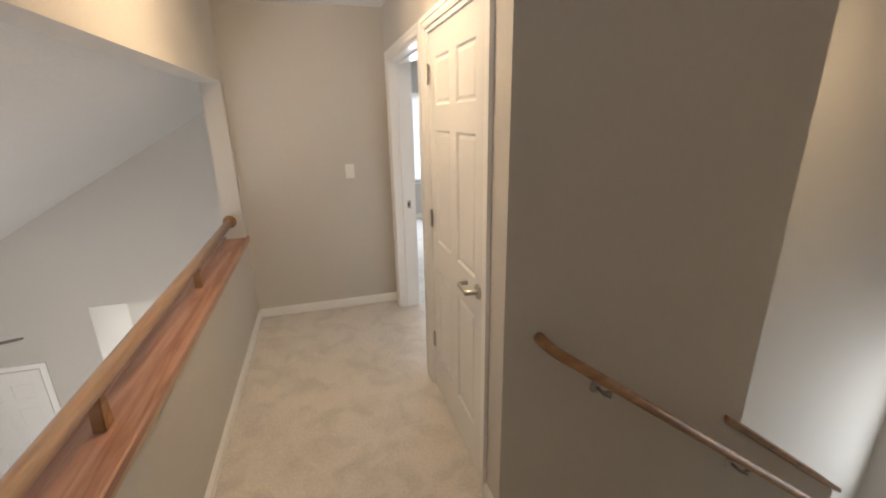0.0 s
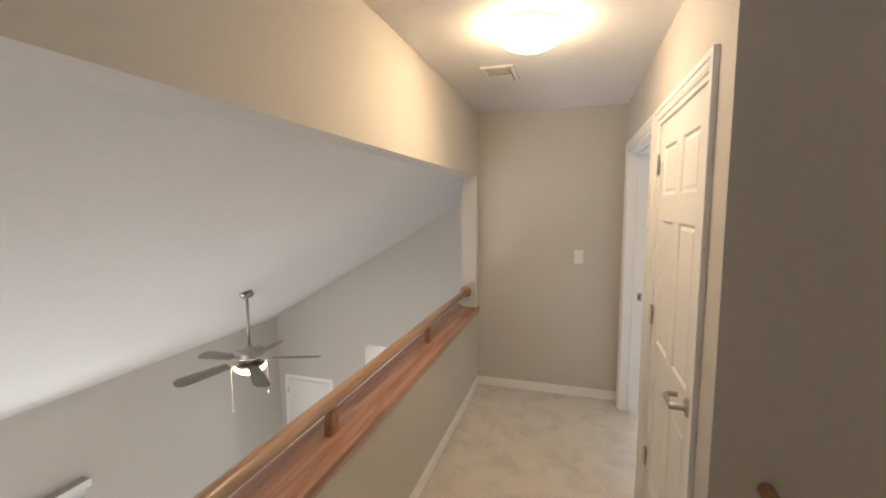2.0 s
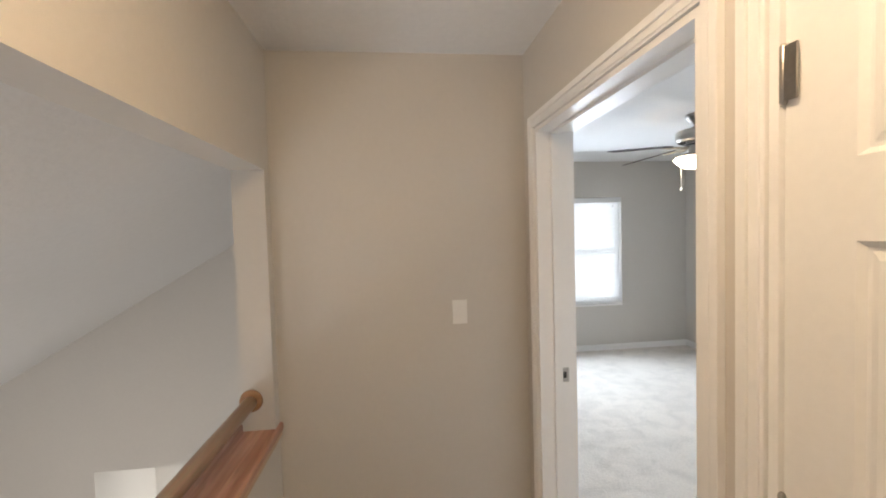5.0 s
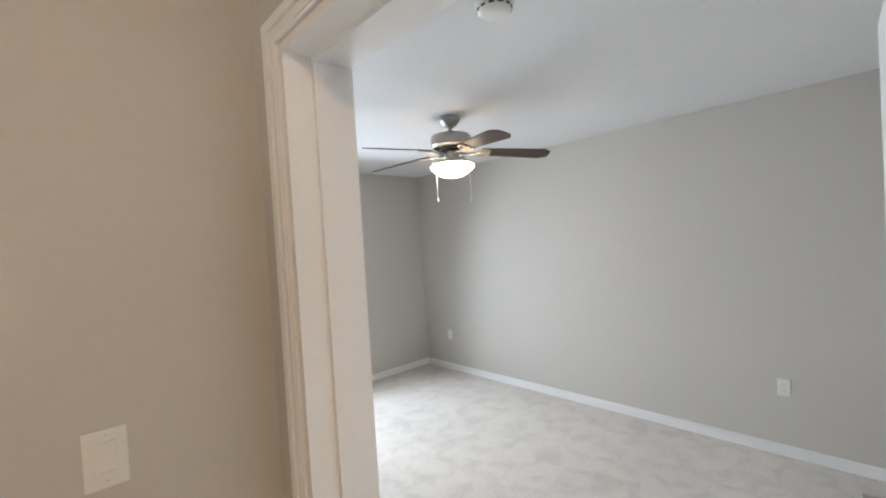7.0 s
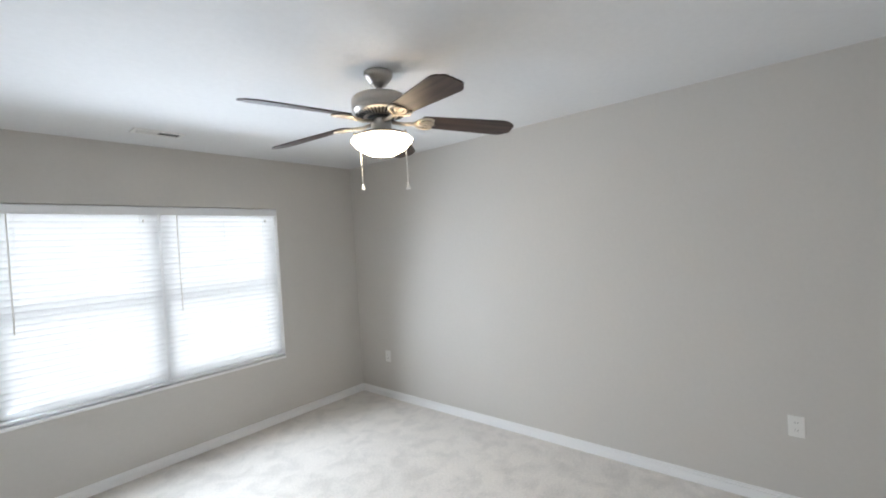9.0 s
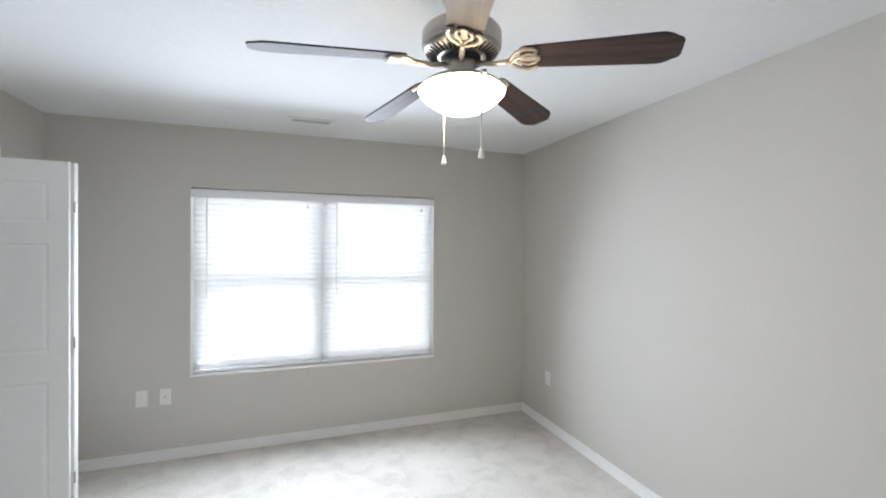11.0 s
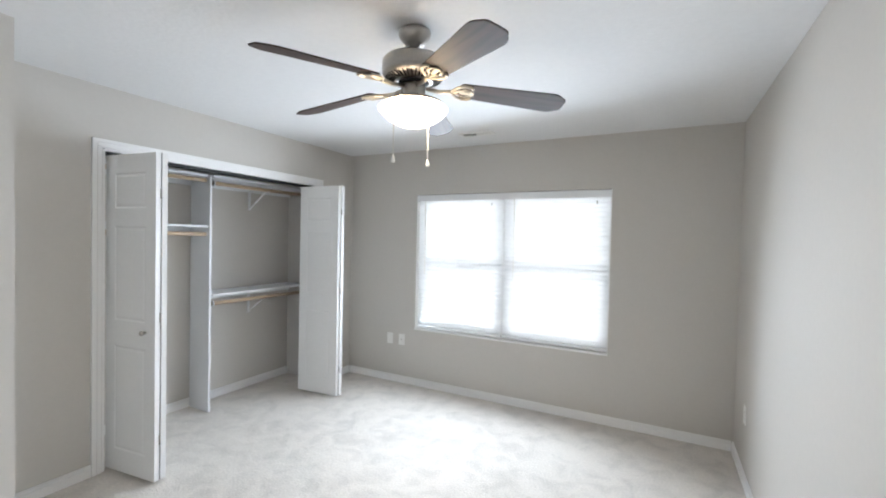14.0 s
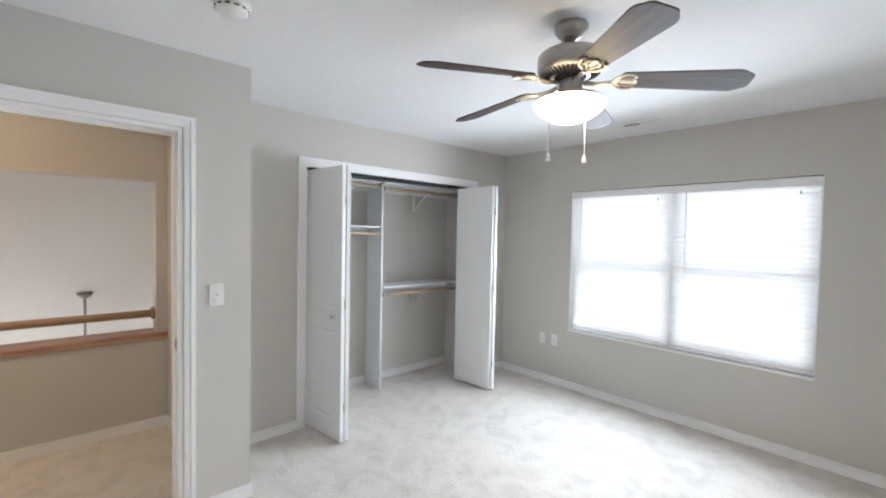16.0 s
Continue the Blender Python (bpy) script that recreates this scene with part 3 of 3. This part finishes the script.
# ---- window and blinds ----
win = tagged(new("window_1"), "white vinyl double-hung twin window", "window", "", "structure")
YF = YN + 0.075
part("window_frame", boxes((W0, W0 + 0.030, YF, YN + 0.14, WZ0, WZ1), (W1 - 0.030, W1, YF, YN + 0.14, WZ0, WZ1), (W0 + 0.030, W1 - 0.030, YF, YN + 0.14, WZ1 - 0.030, WZ1),
                           (W0 + 0.030, W1 - 0.030, YF, YN + 0.14, WZ0, WZ0 + 0.05), (2.510, 2.550, YF - 0.004, YN + 0.14, WZ0 + 0.05, WZ1 - 0.030)), VINYL, win)
for a, b in ((W0 + 0.031, 2.509), (2.551, W1 - 0.031)):
    for z0, z1, y in ((WZ0 + 0.051, 1.305, YF + 0.012), (1.27, WZ1 - 0.031, YF + 0.031)):
        sash = part("sash", boxes((a, a + 0.024, y, y + 0.03, z0, z1), (b - 0.024, b, y, y + 0.03, z0, z1), (a + 0.024, b - 0.024, y, y + 0.03, z0, z0 + 0.030),
                                  (a + 0.024, b - 0.024, y, y + 0.03, z1 - 0.030, z1)), VINYL, win)
        pane = part("pane", boxes((a + 0.023, b - 0.023, y + 0.012, y + 0.016, z0 + 0.029, z1 - 0.029)), GLASS, sash)
        pane.visible_shadow = False
part("window_sill", boxes((W0, W1, YN - 0.012, YF, WZ0 - 0.004, WZ0 + 0.016), bevel=0.003), TRIM, win, "white painted sill")
part("return", boxes((W0, W0 + 0.004, YN + 0.001, YF, WZ0 + 0.016, WZ1), (W1 - 0.004, W1, YN + 0.001, YF, WZ0 + 0.016, WZ1)), TRIM, win)
backdrop = tagged(part("backdrop", boxes((-9, 14, 11.0, 11.1, -6, 12)), material("bright_sky_haze", (0.9, 0.93, 0.96), 1.0, emit=(0.95, 0.98, 1.0), emit_strength=4.7)), "bright white hazy daylight outside the window", "backdrop", "", "structure")

for bi, (a, b, wand_x) in enumerate(((W0 + 0.008, 2.528, 1.70), (2.532, W1 - 0.008, 2.640))):
    blind = thing("window_blind", pose(a, YN + 0.035, 0), "white two-inch slat blind lowered over the window", "blind", "bedroom window blinds")
    part("headrail", boxes((0, b - a, -0.022, 0.022, WZ1 - 0.046, WZ1 - 0.004)), VINYL, blind)
    part("valance", prism(((-0.034, WZ1 - 0.070), (-0.027, WZ1 - 0.070), (-0.027, WZ1 - 0.006), (-0.030, WZ1 - 0.006), (-0.036, WZ1 - 0.014), (-0.036, WZ1 - 0.062)), "x", -0.004, b - a + (0.004 if bi else 0.003)), VINYL, blind, "white valance board")
    bm = prism(((-0.025, 0.0), (-0.012, 0.0030), (0.0, 0.004), (0.012, 0.0030), (0.025, 0.0), (0.025, -0.002), (0.012, 0.0010), (0.0, 0.002), (-0.012, 0.0010), (-0.025, -0.002)), "x", 0.006, b - a - 0.006)
    top, bottom, n = WZ1 - 0.092, WZ0 + 0.075, 31
    slat = None
    for i in range(n):
        z = top + (bottom - top) * i / (n - 1)
        if slat is None:
            slat = part("slat", bm, SLAT, blind)
            slat.matrix_basis = pose(0, 0, z, -66, 0, 0)
        else:
            same(slat, 0, 0, z, -66 + random.uniform(-0.25, 0.25))
    part("bottom_rail", boxes((0.004, b - a - 0.004, -0.026, 0.026, WZ0 + 0.024, WZ0 + 0.042), bevel=0.003), VINYL, blind)
    for cx in (0.13, (b - a) / 2, b - a - 0.13):
        part("ladder_cord", boxes((cx - 0.0012, cx + 0.0012, -0.0285, -0.0265, WZ0 + 0.04, WZ1 - 0.06)), VINYL, blind)
    part("tilt_wand", tube([(wand_x - a, -0.042, WZ1 - 0.07), (wand_x - a + 0.002, -0.040, 1.16)], 0.004, 8), CHAIN, blind, "thin clear tilt wand")
    part("cord_tassel", lathe(((0, 0), (0.006, 0.002), (0.0045, 0.022), (0, 0.03)), 12, None, (b - a - 0.11, -0.036, 1.86)), NICKEL, blind)


# ---- ceiling fans ----
def ceiling_fan(m, label, radius, rod, blade_mat, metal, glow, angle, tilt_up, chains, canopy_tilt=0.0, bowl_r=0.152, drop=0.0):
    fan = thing("ceiling_fan", m, label, "ceiling fan")
    can = lathe(((0, 0), (0.068, 0), (0.071, -0.006), (0.071, -0.018), (0.066, -0.031), (0.052, -0.047), (0.043, -0.056), (0.040, -0.062), (0.034, -0.059), (0.027, -0.067), (0.017, -0.073), (0, -0.073)), 36)
    can.transform(pose(0, 0, 0, 0, canopy_tilt, 0))
    part("canopy", can, metal, fan)
    z = -0.06 - rod
    part("downrod", tube([(0, 0, -0.05), (0, 0, z)], 0.0125, 16), metal, fan)
    part("motor_housing", lathe(((0, z + 0.012), (0.030, z + 0.012), (0.034, z - 0.0048), (0.10, z - 0.0096), (0.128, z - 0.0176), (0.138, z - 0.0304), (0.139, z - 0.0704), (0.134, z - 0.0768), (0.139, z - 0.0808), (0.132, z - 0.0896), (0.06, z - 0.0944), (0, z - 0.0944)), 48), metal, fan)
    hub = part("vent_ring", lathe(((0.135, z - 0.0864), (0.128, z - 0.0976), (0.080, z - 0.1136), (0.060, z - 0.1160), (0.058, z - 0.0928)), 48), metal, fan)
    fin = boxes((0.084, 0.126, -0.0028, 0.0028, -0.002, 0.002))
    f0 = None
    for i in range(40):
        a = 2 * math.pi * i / 40
        mm = pose(0, 0, z - 0.1068, 0, 0, math.degrees(a)) @ pose(0.105, 0, 0, 0, -23, 0) @ pose(-0.105, 0, 0)
        if f0 is None:
            f0 = part("vent_slot", fin, DARK, hub)
        else:
            f0 = f0.copy()
            scene.collection.objects.link(f0)
            f0.parent = hub
        f0.matrix_basis = mm
    part("flywheel", lathe(((0, z - 0.0944), (0.062, z - 0.0960), (0.066, z - 0.1200), (0.050, z - 0.1248), (0, z - 0.1248)), 32), DARK, fan)
    part("switch_housing", lathe(((0, z - 0.1200), (0.048, z - 0.1200), (0.051, z - 0.1264), (0.051, z - 0.1440 - drop), (0.047, z - 0.1488 - drop), (0, z - 0.1488 - drop)), 32), metal, fan)
    zb = z - 0.149 - drop
    part("light_fitter", lathe(((0, zb), (0.054, zb), (0.090, zb - 0.006), (0.128, zb - 0.018), (0.137, zb - 0.030), (0.133, zb - 0.034), (0.0, zb - 0.032)), 40), metal, fan)
    part("glass_bowl", lathe(((0.130, zb - 0.030), (bowl_r - 0.010, zb - 0.036), (bowl_r, zb - 0.045), (bowl_r - 0.004, zb - 0.055), (bowl_r * 0.86, zb - 0.074), (bowl_r * 0.68, zb - 0.095), (0.07, zb - 0.112), (0.03, zb - 0.119), (0, zb - 0.120)), 48), glow, fan, "lit frosted glass bowl")
    for k in range(3):
        a = math.radians(40 + 120 * k)
        part("thumb_screw", lathe(((0, -0.008), (0.007, -0.006), (0.008, 0.004), (0.004, 0.008), (0, 0.008)), 12, None, (0.141 * math.cos(a), 0.141 * math.sin(a), zb - 0.024)), metal, fan)
    # blade outline, with clipped tip corners
    r0, hw0, hw1 = 0.205, 0.053, 0.072
    half = [(r0, hw0 - 0.012), (r0 + 0.012, hw0), (radius - 0.075, hw1), (radius - 0.055, hw1 - 0.001), (radius - 0.036, hw1 - 0.009),
            (radius - 0.022, hw1 - 0.020), (radius - 0.012, hw1 - 0.025), (radius - 0.004, hw1 - 0.032), (radius, hw1 - 0.042)]
    out = [(x, -y) for x, y in half] + half[::-1]
    blade = part("blade", prism(out, "z", -0.003, 0.003, 0.001), blade_mat, fan)
    iron = tube([(0.055, 0, -0.014), (0.11, 0, -0.020), (0.150, 0, -0.016), (0.175, 0, -0.012)], 0.009, 10)
    for s in (-1, 1):
        tube([(0.165, 0, -0.014), (0.178, s * 0.018, -0.013), (0.195, s * 0.040, -0.011), (0.225, s * 0.052, -0.010), (0.252, s * 0.047, -0.009), (0.262, s * 0.034, -0.009)], 0.0062, 8, iron)
        tube([(0.172, 0, -0.013), (0.200, s * 0.010, -0.011), (0.228, s * 0.026, -0.010), (0.252, s * 0.022, -0.009), (0.262, s * 0.008, -0.009)], 0.005, 8, iron)
    box(iron, 0.205, 0.270, -0.010, 0.010, -0.012, -0.005, 0.002)
    arm = part("blade_iron", iron, BRONZE if metal is NICKEL else metal, fan, "ornate cast blade arm")
    zz = z - 0.118 + tilt_up
    for k in range(5):
        a = angle + 72 * k
        mm = pose(0, 0, zz, 0, 0, a) @ pose(0, 0, 0, 0, 4.0, 0) @ pose(0, 0, 0, -13, 0, 0)
        if k == 0:
            blade.matrix_basis, arm.matrix_basis = mm, mm
        else:
            same(blade).matrix_basis = mm
            same(arm).matrix_basis = mm
    for cx, cy, tip in chains:
        c = part("pull_chain", tube([(cx, cy, zb - 0.028), (cx, cy, tip + 0.03)], 0.0026, 6), CHAIN, fan, "thin beaded pull chain")
        part("pull", lathe(((0, 0), (0.0095, 0.001), (0.0105, 0.006), (0.006, 0.022), (0.003, 0.032), (0, 0.033)), 14, None, (cx, cy, tip)), PLASTIC, c)
    return fan


FX, FY = 2.866, 1.005
ceiling_fan(pose(FX, FY, H), "brushed nickel ceiling fan with dark blades and lit bowl", 0.690, 0.047, DARKW, NICKEL, GLOW_BED, 34.5, -0.004,
            ((-0.010, 0.155, -0.563), (0.005, -0.157, -0.598)), drop=0.036)
LX, LY = -2.193, -0.416
ceiling_fan(pose(LX, LY, slope(LX)), "pewter ceiling fan on a long rod below the sloping ceiling", 0.67, 0.49, GREYW, NICKEL, GLOW_LIV, -40, 0.0,
            ((-0.12, -0.12, -1.18), (0.16, 0.05, -1.02)), 30.4)

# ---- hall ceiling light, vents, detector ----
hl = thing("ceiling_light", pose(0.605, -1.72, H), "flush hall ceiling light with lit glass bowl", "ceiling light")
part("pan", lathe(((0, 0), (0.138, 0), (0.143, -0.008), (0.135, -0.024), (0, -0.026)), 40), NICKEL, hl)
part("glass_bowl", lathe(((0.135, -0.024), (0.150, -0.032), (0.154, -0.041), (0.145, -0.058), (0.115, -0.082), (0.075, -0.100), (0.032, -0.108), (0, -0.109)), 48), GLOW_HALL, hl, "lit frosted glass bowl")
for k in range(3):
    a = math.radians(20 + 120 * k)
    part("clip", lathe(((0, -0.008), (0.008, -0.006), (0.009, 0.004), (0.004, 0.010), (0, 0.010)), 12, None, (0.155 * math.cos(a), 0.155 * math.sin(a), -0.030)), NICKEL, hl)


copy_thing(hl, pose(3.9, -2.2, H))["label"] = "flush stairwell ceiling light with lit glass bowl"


def vent(m, label, w, d, halves):
    v = thing("ceiling_vent", m, label, "air vent")
    part("frame", boxes((-w / 2, w / 2, -d / 2, -d / 2 + 0.022, -0.008, 0), (-w / 2, w / 2, d / 2 - 0.022, d / 2, -0.008, 0), (-w / 2, -w / 2 + 0.022, -d / 2 + 0.022, d / 2 - 0.022, -0.008, 0),
                        (w / 2 - 0.022, w / 2, -d / 2 + 0.022, d / 2 - 0.022, -0.008, 0), bevel=0.002), PLASTIC, v)
    part("backing", boxes((-w / 2 + 0.02, w / 2 - 0.02, -d / 2 + 0.02, d / 2 - 0.02, -0.0025, -0.0005)), DARK if halves else PLASTIC, v)
    s0 = None
    n = 18 if halves else 9
    for i in range(n):
        u = (i + 0.5) / n
        if halves:
            x = -w / 2 + 0.024 + (w - 0.048) * u
            mm = pose(x, 0, -0.006, 0, 40 if u < 0.5 else -40, 0)
            bm = lambda: boxes((-0.0065, 0.0065, -d / 2 + 0.022, d / 2 - 0.022, -0.0006, 0.0006))
        else:
            mm = pose(0, -d / 2 + 0.03 + (d - 0.06) * u, -0.007, 35, 0, 0)
            bm = lambda: boxes((-w / 2 + 0.022, w / 2 - 0.022, -0.010, 0.010, -0.0007, 0.0007))
        if s0 is None:
            s0 = part("slat", bm(), PLASTIC, v)
            s0.matrix_basis = mm
        else:
            same(s0).matrix_basis = mm
    return v


vent(pose(2.425, 2.755, H), "white ceiling register with slanted slats near the window", 0.30, 0.12, True)
hv = vent(pose(0.365, -1.05, H), "white rectangular ceiling vent in the hall", 0.19, 0.33, False)
part("damper", boxes((-0.065, 0.065, -0.02, 0.09, -0.020, -0.0125), bevel=0.003), PLASTIC, hv)

sm = thing("smoke_detector", pose(2.02, -0.11, H), "round white smoke detector on the bedroom ceiling", "smoke detector")
part("base", lathe(((0, 0), (0.070, 0), (0.071, -0.010), (0.066, -0.014), (0, -0.014)), 36), PLASTIC, sm)
part("cover", lathe(((0.060, -0.013), (0.063, -0.020), (0.060, -0.034), (0.050, -0.042), (0, -0.044)), 36), PLASTIC, sm)
for k in range(12):
    a = 30 * k
    b = boxes((0.0595, 0.0632, -0.009, 0.009, -0.030, -0.024))
    b.transform(pose(0, 0, 0, 0, 0, a))
    part("slot", b, DARK, sm)


# ---- plates ----
def plate(name, m, label, category, kind):
    """A wall plate; its face looks along -y of its own frame."""
    p = thing(name, m, label, category, "wall plates")
    part("cover", boxes((-0.036, 0.036, -0.006, 0, -0.058, 0.058), bevel=0.003), PLASTIC, p)
    if kind == "rocker":
        part("rocker", boxes((-0.017, 0.017, -0.0085, -0.004, -0.033, 0.033), bevel=0.002), PLASTIC, p)
        part("dimmer", boxes((-0.012, 0.012, -0.0105, -0.007, -0.030, -0.024), bevel=0.001), PLASTIC, p)
    elif kind == "toggle":
        for dx in (0.0,):
            part("slot", boxes((dx - 0.006, dx + 0.006, -0.0066, -0.004, -0.013, 0.013)), PLASTIC, p)
            part("toggle", prism(((-0.006, 0.004), (-0.018, 0.014), (-0.016, 0.004), (-0.006, -0.006)), "x", dx - 0.0045, dx + 0.0045), PLASTIC, p)
        part("dial", boxes((-0.010, 0.010, -0.012, -0.005, -0.036, -0.020), bevel=0.002), PLASTIC, p)
    elif kind == "outlet":
        for dz in (-0.02, 0.02):
            face = part("receptacle", boxes((-0.016, 0.016, -0.0080, -0.004, dz - 0.014, dz + 0.014), bevel=0.002), PLASTIC, p)
            for dx in (-0.006, 0.006):
                part("slot", boxes((dx - 0.001, dx + 0.001, -0.0085, -0.0078, dz - 0.004, dz + 0.005)), DARK, face)
    elif kind == "cable":
        c = lathe(((0, 0), (0.005, 0), (0.005, 0.010), (0, 0.010)), 14)
        c.transform(pose(0, -0.005, 0, 90, 0, 0))
        part("connector", c, NICKEL, p)
    for dz in ((-0.045, 0.045) if kind != "outlet" else (0.0,)):
        s = lathe(((0, 0), (0.003, 0), (0.0025, 0.001), (0, 0.0012)), 10)
        s.transform(pose(0, -0.0059 if kind != "outlet" else -0.0062, dz, 90, 0, 0))
        part("screw", s, PLASTIC, p)
    return p


plate("light_switch", pose(0.86, 0, 1.212), "white rocker dimmer switch on the hall end wall", "light switch", "rocker")
plate("light_switch", pose(XB, 0.0, 1.185, 0, 0, 90), "white toggle switch plate beside the bedroom doorway", "light switch", "toggle")
plate("wall_outlet", pose(1.292, YN, 0.46), "white blank wall plate under the window", "outlet", "blank")
plate("wall_outlet", pose(1.438, YN, 0.46), "white cable wall plate under the window", "outlet", "cable")
plate("wall_outlet", pose(XR, 2.745, 0.432, 0, 0, -90), "white duplex outlet near the window corner", "outlet", "outlet")
plate("wall_outlet", pose(XR, -0.518, 0.468, 0, 0, -90), "white duplex outlet on the long bedroom wall", "outlet", "outlet")

# ---- living room ----
ld = thing("living_room_door", pose(-3.87, 2.26, LOW), "white six-panel door closed in the living room wall", "door")
cs = boxes((-0.02, 0.055, -0.018, 0, 0.001, 2.09), (0.845, 0.92, -0.018, 0, 0.001, 2.09), (-0.02, 0.92, -0.020, 0, 2.0901, 2.155), bevel=0.003)
part("casing", cs, TRIM, ld)
slab = panel_slab(0.784, 2.07, 0.03, *six_panel(0.784))
slab.transform(pose(0.058, -0.0155, 0.012))
part("leaf", slab, DOORW, ld)
for z in (0.3, 1.1, 1.88):
    part("hinge", boxes((0.048, 0.062, -0.036, -0.0185, z - 0.045, z + 0.045)), NICKEL, ld)
vl = thing("window_valance", pose(-4.01, -1.75, -1.15), "white window blind valance with a dusty top", "blind")
part("valance_board", boxes((0.115, 0.128, -0.9, 0.9, -0.075, 0.004), bevel=0.002), VINYL, vl)
part("top_board", boxes((0, 0.115, -0.9, 0.9, -0.012, 0.0), bevel=0.001), material("dusty_top", (0.38, 0.34, 0.30), 0.9, 0, 40, 0.25), vl, "dusty grey-brown top board")
for y0, y1 in ((-0.9, -0.888), (0.888, 0.9)):
    part("end_return", boxes((0, 0.115, y0, y1, -0.075, -0.0125)), VINYL, vl)
part("blind_stack", boxes((0.03, 0.08, -0.87, 0.87, -0.16, -0.013)), SLAT, vl)
